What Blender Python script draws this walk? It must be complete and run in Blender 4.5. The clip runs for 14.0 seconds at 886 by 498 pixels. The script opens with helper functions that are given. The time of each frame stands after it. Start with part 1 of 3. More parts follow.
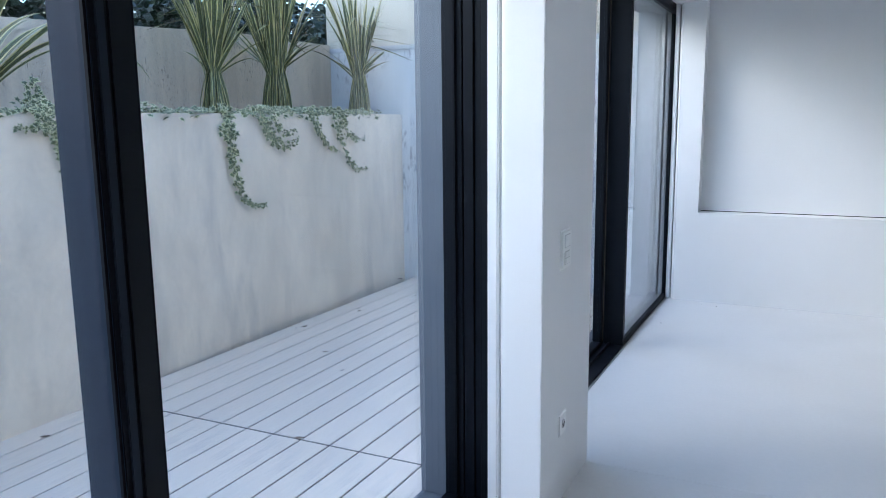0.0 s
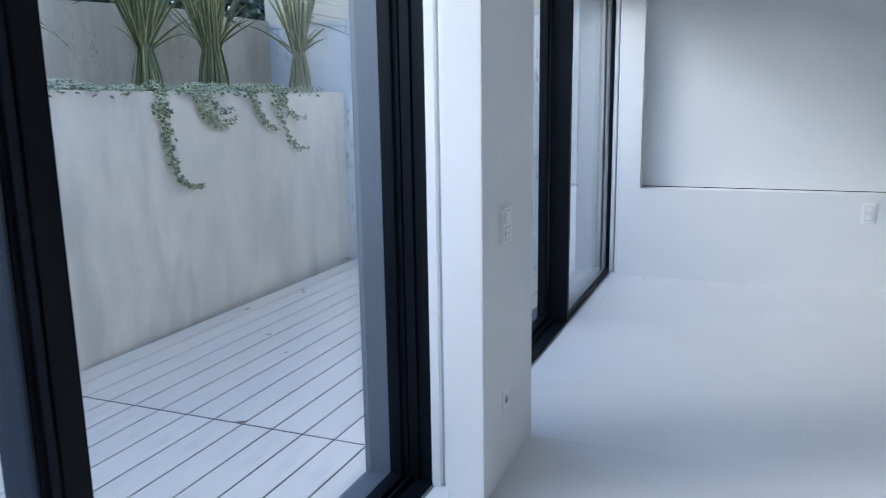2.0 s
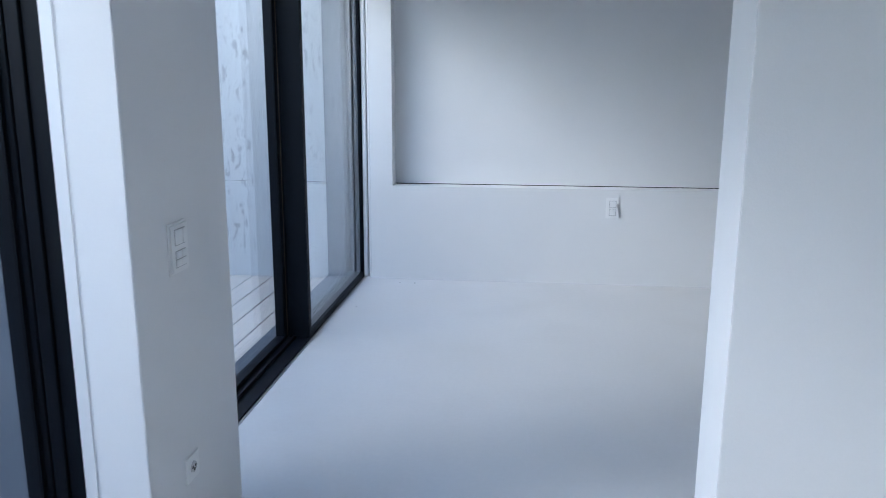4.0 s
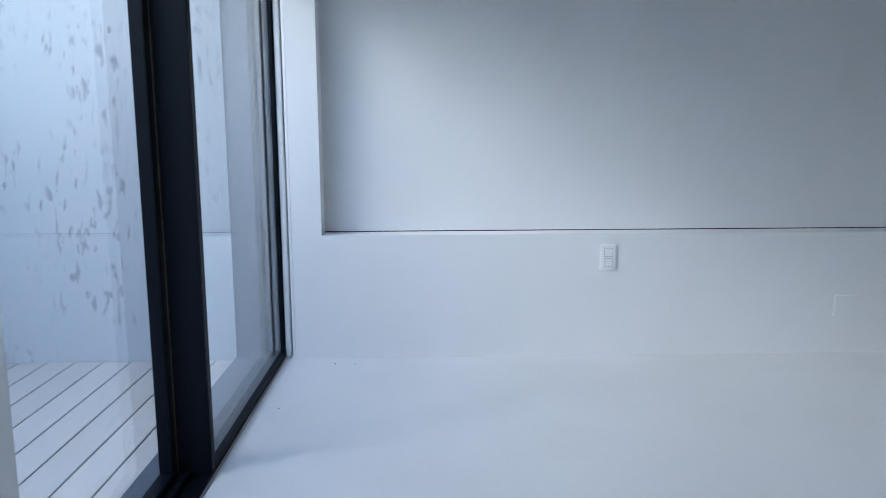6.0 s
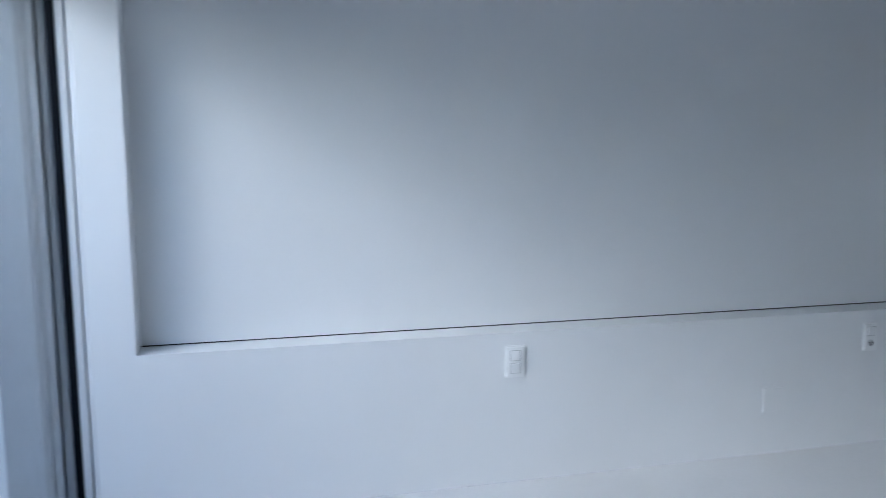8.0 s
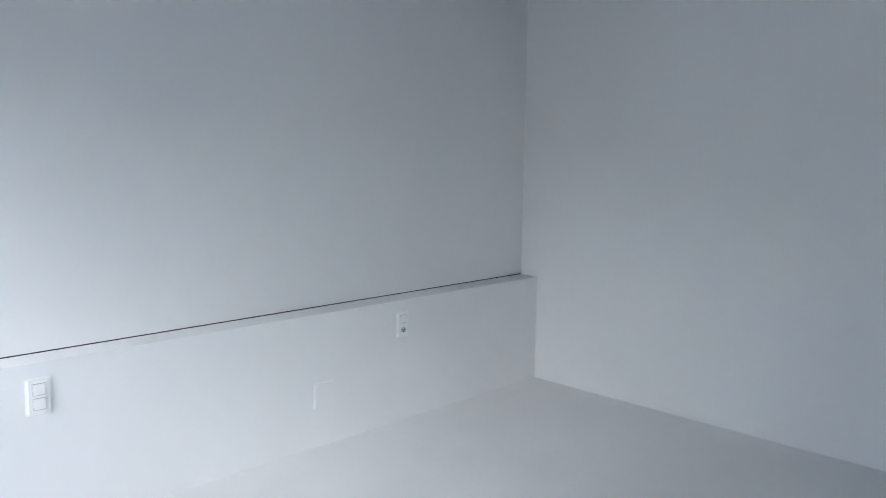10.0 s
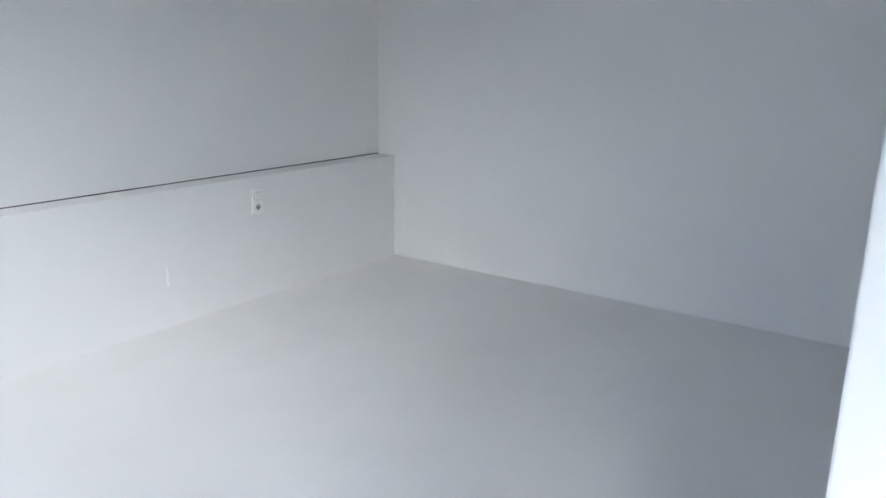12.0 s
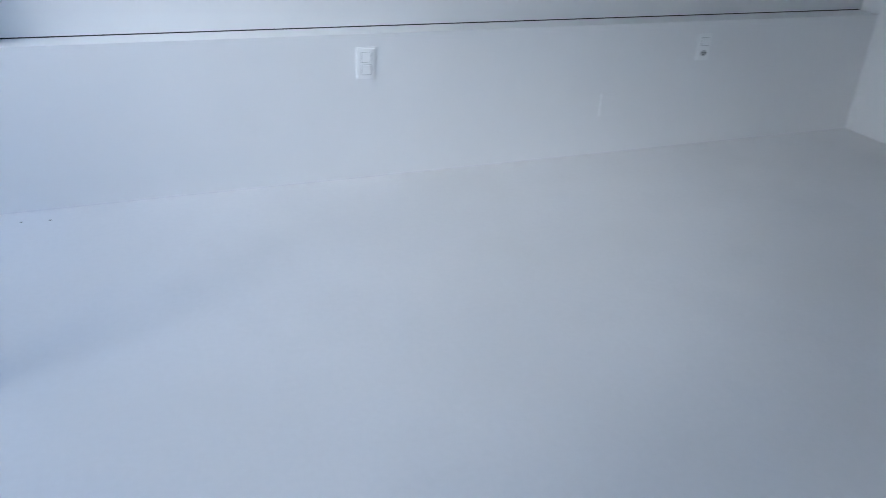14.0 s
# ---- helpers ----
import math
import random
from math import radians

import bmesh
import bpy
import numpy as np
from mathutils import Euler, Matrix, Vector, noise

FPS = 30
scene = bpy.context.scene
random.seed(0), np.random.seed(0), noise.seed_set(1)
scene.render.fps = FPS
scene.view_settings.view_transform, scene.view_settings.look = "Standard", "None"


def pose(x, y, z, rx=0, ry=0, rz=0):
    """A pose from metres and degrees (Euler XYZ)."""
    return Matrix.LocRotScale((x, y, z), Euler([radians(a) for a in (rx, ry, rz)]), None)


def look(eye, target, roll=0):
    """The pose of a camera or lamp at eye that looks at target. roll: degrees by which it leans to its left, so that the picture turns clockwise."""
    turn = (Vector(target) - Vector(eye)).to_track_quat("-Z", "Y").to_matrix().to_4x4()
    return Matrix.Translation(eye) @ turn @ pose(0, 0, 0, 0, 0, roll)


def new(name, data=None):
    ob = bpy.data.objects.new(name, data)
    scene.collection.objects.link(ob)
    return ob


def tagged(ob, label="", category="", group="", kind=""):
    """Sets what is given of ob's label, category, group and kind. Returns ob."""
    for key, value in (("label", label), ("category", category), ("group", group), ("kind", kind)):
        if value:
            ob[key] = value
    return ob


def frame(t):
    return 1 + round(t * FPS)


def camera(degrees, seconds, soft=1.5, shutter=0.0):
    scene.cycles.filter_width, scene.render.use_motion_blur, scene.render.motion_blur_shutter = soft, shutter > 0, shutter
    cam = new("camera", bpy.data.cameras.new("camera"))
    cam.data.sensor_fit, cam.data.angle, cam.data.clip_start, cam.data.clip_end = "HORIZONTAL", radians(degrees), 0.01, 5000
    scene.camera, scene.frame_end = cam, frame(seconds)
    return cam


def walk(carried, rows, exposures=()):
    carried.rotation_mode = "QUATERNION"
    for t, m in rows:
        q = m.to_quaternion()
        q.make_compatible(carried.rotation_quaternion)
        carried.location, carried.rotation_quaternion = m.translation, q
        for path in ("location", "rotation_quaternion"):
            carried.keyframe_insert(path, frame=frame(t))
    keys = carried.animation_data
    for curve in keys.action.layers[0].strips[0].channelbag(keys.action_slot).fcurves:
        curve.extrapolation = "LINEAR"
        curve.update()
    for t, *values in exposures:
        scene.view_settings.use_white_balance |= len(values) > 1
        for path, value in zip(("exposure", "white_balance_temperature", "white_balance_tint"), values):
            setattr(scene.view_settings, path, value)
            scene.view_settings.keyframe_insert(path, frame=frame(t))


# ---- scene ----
cam = camera(60.2, 14.0, soft=0.85, shutter=0.3)
# seconds, eye, target, roll
PATH = [
    (0, (1.094, 0.116, 1.528), (0.231, 1.89, 1.196), -0.6),
    (0.5, (1.088, 0.113, 1.529), (0.215, 1.881, 1.195), -0.5),
    (1, (1.092, 0.105, 1.53), (0.227, 1.875, 1.188), -0.5),
    (1.5, (1.102, 0.115, 1.523), (0.28, 1.902, 1.162), -0.7),
    (2, (1.112, 0.165, 1.512), (0.373, 1.983, 1.126), -0.9),
    (2.5, (1.156, 0.291, 1.504), (0.541, 2.15, 1.096), -0.8),
    (3, (1.231, 0.459, 1.521), (0.759, 2.354, 1.089), -0.2),
    (3.5, (1.292, 0.579, 1.518), (0.98, 2.507, 1.087), 0.2),
    (6, (0.878, 2.215, 1.397), (0.915, 4.189, 1.075), -0.3),
    (6.5, (0.787, 2.484, 1.454), (0.917, 4.458, 1.164), -0.1),
    (7, (0.697, 2.827, 1.5), (0.817, 4.813, 1.299), 0.1),
    (7.5, (0.656, 3.059, 1.564), (0.866, 5.037, 1.352), 0.0),
    (8, (0.757, 3.3, 1.612), (1.232, 5.226, 1.359), -0.2),
    (8.5, (0.776, 3.412, 1.625), (1.596, 5.217, 1.367), 0.4),
    (9, (0.848, 3.358, 1.643), (1.915, 5.031, 1.395), 0.7),
    (11.5, (0.954, 3.359, 1.542), (2.597, 4.44, 1.179), 1.3),
    (12, (0.925, 3.218, 1.489), (2.518, 4.319, 0.99), 1.1),
    (12.5, (0.962, 3.142, 1.479), (2.38, 4.398, 0.838), 1.0),
    (13, (0.919, 3.033, 1.466), (2.128, 4.441, 0.721), 1.9),
    (13.5, (0.924, 2.923, 1.478), (1.869, 4.476, 0.645), 2.1),
    (14, (0.923, 3.044, 1.558), (1.591, 4.687, 0.633), 2.7),
]
walk(cam, [(r[0], look(r[1], r[2], r[3])) for r in PATH],
     exposures=[(0.0, 2.0, 5350, 7), (3.5, 1.72, 5230, 7), (6.5, 1.72, 5100, 6), (7.5, 1.63, 5050, 6), (8.5, 1.84, 5180, 6), (9.0, 2.0, 5280, 6), (11.5, 2.55, 5650, 7),
                (12.5, 2.25, 5550, 7), (13.0, 2.08, 5350, 7), (13.5, 1.92, 5200, 6), (14.0, 1.75, 5120, 7)])

# ---- daylight: bright overcast sky over a sunken court ----
SUN_EL, SUN_ROT = radians(28.5), radians(243.4)
world = bpy.data.worlds.new("world")
scene.world = world
world.use_nodes = True
wn = world.node_tree
sky = wn.nodes.new("ShaderNodeTexSky")
sky.sky_type = "NISHITA"
sky.sun_disc = False
sky.sun_elevation, sky.sun_rotation = SUN_EL, SUN_ROT
sky.dust_density, sky.air_density = 1.6, 1.0
wn.nodes["Background"].inputs["Strength"].default_value = 0.15
wn.links.new(sky.outputs[0], wn.nodes["Background"].inputs["Color"])
sun = new("sun", bpy.data.lights.new("sun", "SUN"))
sun.data.energy, sun.data.angle, sun.data.color = 0.19, radians(14), (1.0, 0.985, 0.965)
sun.matrix_world = look((0, 0, 20), (10.0, 5.0, 20 - 5.6))


# ---- materials ----
def mat(name, base, rough=0.6, metal=0.0, var=0.06, scale=3.0, fine=90.0, bump=0.05, stretch=(1, 1, 1), stain=None, stain_amt=0.0,
        stain_scale=1.0, stain_stretch=(1, 1, 1), lo=0.5, hi=0.7, spec=0.5, per_object=0.0, cluster=0.0):
    m = bpy.data.materials.new(name)
    m.use_nodes = True
    nt = m.node_tree
    b = nt.nodes["Principled BSDF"]
    b.inputs["Metallic"].default_value = metal
    b.inputs["Specular IOR Level"].default_value = spec
    tc = nt.nodes.new("ShaderNodeTexCoord")

    def noisy(sc, st, detail=4):
        mp = nt.nodes.new("ShaderNodeMapping")
        mp.inputs["Scale"].default_value = st
        nt.links.new(tc.outputs["Object"], mp.inputs["Vector"])
        n = nt.nodes.new("ShaderNodeTexNoise")
        n.inputs["Scale"].default_value, n.inputs["Detail"].default_value = sc, detail
        nt.links.new(mp.outputs[0], n.inputs["Vector"])
        return n.outputs["Fac"]

    big, small = noisy(scale, stretch), noisy(fine, (1, 1, 1), 3)
    ramp = nt.nodes.new("ShaderNodeMapRange")
    ramp.inputs["From Min"].default_value, ramp.inputs["From Max"].default_value = 0.3, 0.7
    ramp.inputs["To Min"].default_value, ramp.inputs["To Max"].default_value = 1 - var, 1 + var
    nt.links.new(big, ramp.inputs["Value"])
    ramp2 = nt.nodes.new("ShaderNodeMapRange")
    ramp2.inputs["From Min"].default_value, ramp2.inputs["From Max"].default_value = 0.3, 0.7
    ramp2.inputs["To Min"].default_value, ramp2.inputs["To Max"].default_value = 1 - var * 0.4, 1 + var * 0.4
    nt.links.new(small, ramp2.inputs["Value"])
    mul = nt.nodes.new("ShaderNodeMath")
    mul.operation = "MULTIPLY"
    nt.links.new(ramp.outputs[0], mul.inputs[0])
    nt.links.new(ramp2.outputs[0], mul.inputs[1])
    val = mul.outputs[0]
    if per_object:
        oi = nt.nodes.new("ShaderNodeObjectInfo")
        r3 = nt.nodes.new("ShaderNodeMapRange")
        r3.inputs["To Min"].default_value, r3.inputs["To Max"].default_value = 1 - per_object, 1 + per_object
        nt.links.new(oi.outputs["Random"], r3.inputs["Value"])
        m3 = nt.nodes.new("ShaderNodeMath")
        m3.operation = "MULTIPLY"
        nt.links.new(val, m3.inputs[0])
        nt.links.new(r3.outputs[0], m3.inputs[1])
        val = m3.outputs[0]
    vm = nt.nodes.new("ShaderNodeVectorMath")
    vm.operation = "SCALE"
    vm.inputs[0].default_value = base
    nt.links.new(val, vm.inputs["Scale"])
    col = vm.outputs[0]
    if stain:
        sf = noisy(stain_scale, stain_stretch, 6)
        sr = nt.nodes.new("ShaderNodeMapRange")
        sr.interpolation_type = "SMOOTHSTEP"
        sr.inputs["From Min"].default_value, sr.inputs["From Max"].default_value = lo, hi
        sr.inputs["To Max"].default_value = stain_amt
        nt.links.new(sf, sr.inputs["Value"])
        amount = sr.outputs[0]
        if cluster:
            cr = nt.nodes.new("ShaderNodeMapRange")
            cr.interpolation_type = "SMOOTHSTEP"
            cr.inputs["From Min"].default_value, cr.inputs["From Max"].default_value = 0.42, 0.6
            nt.links.new(noisy(cluster, (1, 1, 0.7), 3), cr.inputs["Value"])
            cm = nt.nodes.new("ShaderNodeMath")
            cm.operation = "MULTIPLY"
            nt.links.new(amount, cm.inputs[0])
            nt.links.new(cr.outputs[0], cm.inputs[1])
            amount = cm.outputs[0]
        mx = nt.nodes.new("ShaderNodeMix")
        mx.data_type = "RGBA"
        nt.links.new(amount, mx.inputs["Factor"])
        nt.links.new(col, mx.inputs["A"])
        mx.inputs["B"].default_value = (*stain, 1)
        col = mx.outputs["Result"]
    nt.links.new(col, b.inputs["Base Color"])
    rr = nt.nodes.new("ShaderNodeMapRange")
    rr.inputs["To Min"].default_value, rr.inputs["To Max"].default_value = max(0.02, rough - 0.08), min(1, rough + 0.08)
    nt.links.new(big, rr.inputs["Value"])
    nt.links.new(rr.outputs[0], b.inputs["Roughness"])
    if bump:
        bp = nt.nodes.new("ShaderNodeBump")
        bp.inputs["Strength"].default_value, bp.inputs["Distance"].default_value = bump, 0.01
        nt.links.new(small, bp.inputs["Height"])
        nt.links.new(bp.outputs[0], b.inputs["Normal"])
    return m


M_WALL = mat("white_plaster", (0.865, 0.865, 0.86), 0.75, var=0.015, scale=1.5, fine=160, bump=0.06)
M_TRIM = mat("white_lacquer", (0.8, 0.8, 0.8), 0.45, var=0.01, bump=0.0)
M_FLOOR = mat("poured_white_floor", (0.8, 0.795, 0.785), 0.34, var=0.03, scale=2.2, fine=40, bump=0.03, stain=(0.71, 0.7, 0.675), stain_amt=0.55,
              stain_scale=1.1, lo=0.45, hi=0.75)
M_CEIL = mat("white_ceiling_paint", (0.865, 0.865, 0.86), 0.85, var=0.015, bump=0.04)
M_FRAME = mat("anthracite_aluminium", (0.003, 0.0045, 0.008), 0.5, metal=0.0, var=0.08, scale=6, fine=300, bump=0.02, spec=0.14)
M_REVEAL = mat("grey_aluminium_reveal", (0.13, 0.145, 0.17), 0.45, var=0.05, scale=5, fine=200, bump=0.02)
M_NAVY = mat("navy_aluminium", (0.02, 0.027, 0.043), 0.55, var=0.05, scale=5, fine=30, bump=0.0, spec=0.06)
M_SLATE = mat("slate_grey_profile", (0.014, 0.018, 0.026), 0.5, var=0.05, bump=0.0, spec=0.08)
# window gaskets; the same black also paints the shade inside the deck joints
M_GASKET_JOINT_SHADE = mat("black_gasket_and_joint_shade", (0.005, 0.006, 0.009), 0.7, var=0.1, bump=0, spec=0.08)
M_EDGE = mat("pale_metal_strip", (0.5, 0.49, 0.47), 0.4, metal=0.5, var=0.05, bump=0)
M_BRONZE = mat("bronze_edge", (0.18, 0.14, 0.1), 0.4, metal=0.6, var=0.1, bump=0)
M_GAP_SHADE = mat("dark_gap_shade", (0.02, 0.02, 0.022), 0.8, var=0.1, bump=0)
M_PLASTIC = mat("white_plastic", (0.93, 0.93, 0.92), 0.3, var=0.01, bump=0)
M_RING = mat("grey_plastic_gap", (0.56, 0.56, 0.56), 0.4, var=0.02, bump=0)
M_HOLE = mat("socket_hole", (0.03, 0.03, 0.03), 0.7, var=0.05, bump=0)
M_CONC = mat("smooth_concrete", (0.84, 0.75, 0.63), 0.8, var=0.11, scale=2.6, fine=34, bump=0.12, stretch=(1, 1.3, 0.6),
             stain=(0.47, 0.435, 0.385), stain_amt=0.5, stain_scale=2.6, stain_stretch=(1, 1.6, 0.35), lo=0.48, hi=0.75)
M_CONC_ROUGH = mat("pitted_concrete", (0.64, 0.54, 0.415), 0.9, var=0.14, scale=2.5, fine=45, bump=0.5, stretch=(1, 3.0, 0.3),
                   stain=(0.16, 0.14, 0.115), stain_amt=0.75, stain_scale=85, stain_stretch=(1, 1, 0.45), lo=0.6, hi=0.655, cluster=3.0)
M_WHITEWASH = mat("stained_white_render", (0.72, 0.72, 0.71), 0.85, var=0.05, scale=1.6, fine=50, bump=0.15, stretch=(1, 1, 0.4),
                  stain=(0.24, 0.235, 0.25), stain_amt=0.62, stain_scale=17, stain_stretch=(1.7, 1, 0.62), lo=0.545, hi=0.67, cluster=2.2)
M_BEIGE = mat("beige_render", (0.55, 0.51, 0.43), 0.9, var=0.08, scale=2, fine=60, bump=0.2, stain=(0.42, 0.42, 0.32), stain_amt=0.5, stain_scale=1.5)
M_COPING = mat("zinc_coping", (0.5, 0.52, 0.54), 0.5, metal=0.3, var=0.06, bump=0.02)
M_DECK = mat("greyed_white_composite_board", (0.84, 0.735, 0.625), 0.6, var=0.05, scale=5, fine=130, bump=0.1, stretch=(14, 0.4, 1), per_object=0.035,
             stain=(0.42, 0.4, 0.38), stain_amt=0.35, stain_scale=3, stain_stretch=(3, 0.5, 1), lo=0.55, hi=0.8)
M_SOIL = mat("dark_soil", (0.05, 0.04, 0.03), 0.95, var=0.4, scale=20, fine=120, bump=0.6)
M_SUB = mat("deck_underlay", (0.015, 0.015, 0.015), 0.9, var=0.2)
M_DEAD = mat("dry_leaf", (0.2, 0.14, 0.09), 0.8, var=0.2, scale=30, bump=0.1, per_object=0.3)
M_STRING = mat("raffia_tie", (0.42, 0.36, 0.2), 0.8, var=0.1, bump=0)
M_STEM = mat("ivy_stem", (0.14, 0.13, 0.06), 0.8, var=0.2, bump=0)
M_BARK = mat("bark", (0.1, 0.08, 0.06), 0.9, var=0.3, scale=14, bump=0.4)
M_GRASS = mat("garden_ground", (0.07, 0.08, 0.04), 0.95, var=0.4, scale=3, fine=60, bump=0.4)


def leaf_mat(name, green, cream, edge, spec=0.4, rough=0.45, trans=0.15):
    """Variegated leaf: cream towards the margins, by the leaf's own width."""
    m = bpy.data.materials.new(name)
    m.use_nodes = True
    nt = m.node_tree
    b = nt.nodes["Principled BSDF"]
    b.inputs["Roughness"].default_value, b.inputs["Specular IOR Level"].default_value = rough, spec
    uv = nt.nodes.new("ShaderNodeUVMap")
    sep = nt.nodes.new("ShaderNodeSeparateXYZ")
    nt.links.new(uv.outputs[0], sep.inputs[0])
    tc = nt.nodes.new("ShaderNodeTexCoord")
    n = nt.nodes.new("ShaderNodeTexNoise")
    n.inputs["Scale"].default_value = 25
    nt.links.new(tc.outputs["Object"], n.inputs["Vector"])
    a = nt.nodes.new("ShaderNodeMath")
    a.operation = "MULTIPLY_ADD"
    a.inputs[1].default_value = 0.5
    nt.links.new(n.outputs["Fac"], a.inputs[0])
    nt.links.new(sep.outputs["X"], a.inputs[2])
    r = nt.nodes.new("ShaderNodeMapRange")
    r.inputs["From Min"].default_value, r.inputs["From Max"].default_value = edge + 0.2, edge + 0.32
    nt.links.new(a.outputs[0], r.inputs["Value"])
    mx = nt.nodes.new("ShaderNodeMix")
    mx.data_type = "RGBA"
    mx.inputs["A"].default_value, mx.inputs["B"].default_value = (*green, 1), (*cream, 1)
    nt.links.new(r.outputs[0], mx.inputs["Factor"])
    geo = nt.nodes.new("ShaderNodeNewGeometry")
    r2 = nt.nodes.new("ShaderNodeMapRange")
    r2.inputs["To Min"].default_value, r2.inputs["To Max"].default_value = 0.7, 1.3
    nt.links.new(geo.outputs["Random Per Island"], r2.inputs["Value"])
    vm = nt.nodes.new("ShaderNodeVectorMath")
    vm.operation = "SCALE"
    nt.links.new(mx.outputs["Result"], vm.inputs[0])
    nt.links.new(r2.outputs[0], vm.inputs["Scale"])
    nt.links.new(vm.outputs[0], b.inputs["Base Color"])
    return m


M_FLAX = leaf_mat("variegated_flax_leaf", (0.11, 0.12, 0.045), (0.66, 0.59, 0.26), 0.7)
M_IVY = leaf_mat("variegated_ivy_leaf", (0.1, 0.12, 0.045), (0.64, 0.62, 0.38), 0.72)
M_LAUREL = leaf_mat("dark_laurel_leaf", (0.022, 0.035, 0.018), (0.04, 0.055, 0.03), 0.9, rough=0.3)

M_GLASS = bpy.data.materials.new("window_glass")
M_GLASS.use_nodes = True
_n = M_GLASS.node_tree
_n.nodes.remove(_n.nodes["Principled BSDF"])
_tr, _gl, _mx = (_n.nodes.new(k) for k in ("ShaderNodeBsdfTransparent", "ShaderNodeBsdfGlossy", "ShaderNodeMixShader"))
_tr.inputs["Color"].default_value = (0.97, 0.985, 0.985, 1)
_gl.inputs["Roughness"].default_value = 0.0
_gl.inputs["Color"].default_value = (0.95, 0.98, 1.0, 1)
_lw = _n.nodes.new("ShaderNodeLayerWeight")
_pw = _n.nodes.new("ShaderNodeMath")
_pw.operation = "POWER"
_pw.inputs[1].default_value = 4.6
_ma = _n.nodes.new("ShaderNodeMath")
_ma.operation = "MULTIPLY_ADD"
_ma.inputs[1].default_value, _ma.inputs[2].default_value = 0.9, 0.015
_n.links.new(_lw.outputs["Facing"], _pw.inputs[0])
_lw.inputs["Blend"].default_value = 0.5
_n.links.new(_pw.outputs[0], _ma.inputs[0])
_n.links.new(_ma.outputs[0], _mx.inputs["Fac"])
_n.links.new(_tr.outputs[0], _mx.inputs[1])
_n.links.new(_gl.outputs[0], _mx.inputs[2])
_n.links.new(_mx.outputs[0], _n.nodes["Material Output"].inputs["Surface"])


# ---- building helpers ----
def mesh_of(bm, name, material, smooth=False):
    me = bpy.data.meshes.new(name)
    bm.to_mesh(me)
    bm.free()
    me.materials.append(material)
    if smooth:
        for p in me.polygons:
            p.use_smooth = True
    return me


def part(name, bm, material, parent, label="", smooth=False):
    ob = new(name, mesh_of(bm, name, material, smooth))
    ob.parent = parent
    if label:
        ob["label"] = label
    return ob


def box(bm, x0, x1, y0, y1, z0, z1, bevel=0.0):
    r = bmesh.ops.create_cube(bm, size=1, matrix=Matrix.Translation(((x0 + x1) / 2, (y0 + y1) / 2, (z0 + z1) / 2)) @ Matrix.Diagonal(
        (abs(x1 - x0), abs(y1 - y0), abs(z1 - z0), 1)))
    if bevel:
        es = list({e for v in r["verts"] for e in v.link_edges})
        bmesh.ops.bevel(bm, geom=es, offset=bevel, segments=2, affect="EDGES")
    return bm


def boxes(*bs, bevel=0.0):
    bm = bmesh.new()
    for b in bs:
        box(bm, *b, bevel=bevel)
    return bm


def structure(name, bm, material, label="", category=""):
    ob = new(name, mesh_of(bm, name, material))
    return tagged(ob, label, category, kind="structure")


def thing(name, label, category, at=(0, 0, 0), group="", kind=""):
    ob = new(name)
    ob.location = at
    ob.empty_display_size = 0.1
    return tagged(ob, label, category, group, kind)


# ---- plan ----
END = 6.70            # end wall's lower face
RECESS = 6.853        # back of its recess
RIGHT = 5.315         # right wall
PROJ = 0.245          # pillar, end strip and soffit stand proud of the window line
P0, P1 = 2.668, 3.33   # pillar
Q0, Q1, QX = 3.035, 3.302, 1.883  # partition
BACK = -2.6
CEIL, HEAD = 2.85, 2.42
LEDGE = 0.75
DECK = -0.019
OUT = -0.30           # outer face of the window frames
COURT = 6.745         # court's end wall

# ---- rooms ----
floor = structure("floor", boxes((-0.0, RIGHT + 0.2, BACK - 0.2, END + 0.15, -0.25, 0.0)), M_FLOOR, "seamless poured white floor with faint cloudy marks", "floor")
structure("threshold_joint", boxes((PROJ, QX + 0.02, P1 - 0.012, P1 - 0.007, 0.0, 0.0008)), M_FLOOR, "thin joint line in the floor between pillar and partition", "floor joint")
structure("ceiling", boxes((PROJ, RIGHT + 0.2, BACK - 0.2, RECESS + 0.2, CEIL, CEIL + 0.1)), M_CEIL, "plain white painted ceiling", "ceiling")
structure("ceiling_soffit", boxes((-0.02, PROJ, BACK - 0.2, END + 0.15, HEAD + 0.02, CEIL + 0.1)), M_CEIL, "white soffit lowered along the window head", "soffit")
structure("wall_east", boxes((RIGHT, RIGHT + 0.2, BACK - 0.2, RECESS + 0.2, 0.0, CEIL)), M_WALL, "plain white plastered side wall", "wall")
structure("wall_south", boxes((-0.3, RIGHT, BACK - 0.2, BACK, 0.0, CEIL)), M_WALL, "plain white wall closing the first room", "wall")
structure("wall_north", boxes((PROJ, RIGHT, RECESS, RECESS + 0.2, LEDGE + 0.0068, CEIL)), M_WALL, "white upper end wall set back in a shallow recess", "wall")
structure("wall_north_plinth", boxes((0.07, RIGHT, END, RECESS + 0.2, 0.0, LEDGE)), M_WALL,
          "white low wall with a ledge along the end wall", "wall")
# near-black strip fills the narrow gap; its colour stands in for the shade there
structure("ledge_gap", boxes((PROJ, RIGHT, RECESS + 0.006, RECESS + 0.2, LEDGE, LEDGE + 0.0068)), M_GAP_SHADE, "dark strip painting the shade in the gap between the ledge and the wall above", "shadow gap")
structure("wall_north_strip", boxes((0.07, PROJ, END, RECESS + 0.2, LEDGE, HEAD + 0.02)), M_WALL, "white wall strip between window and recess", "wall")
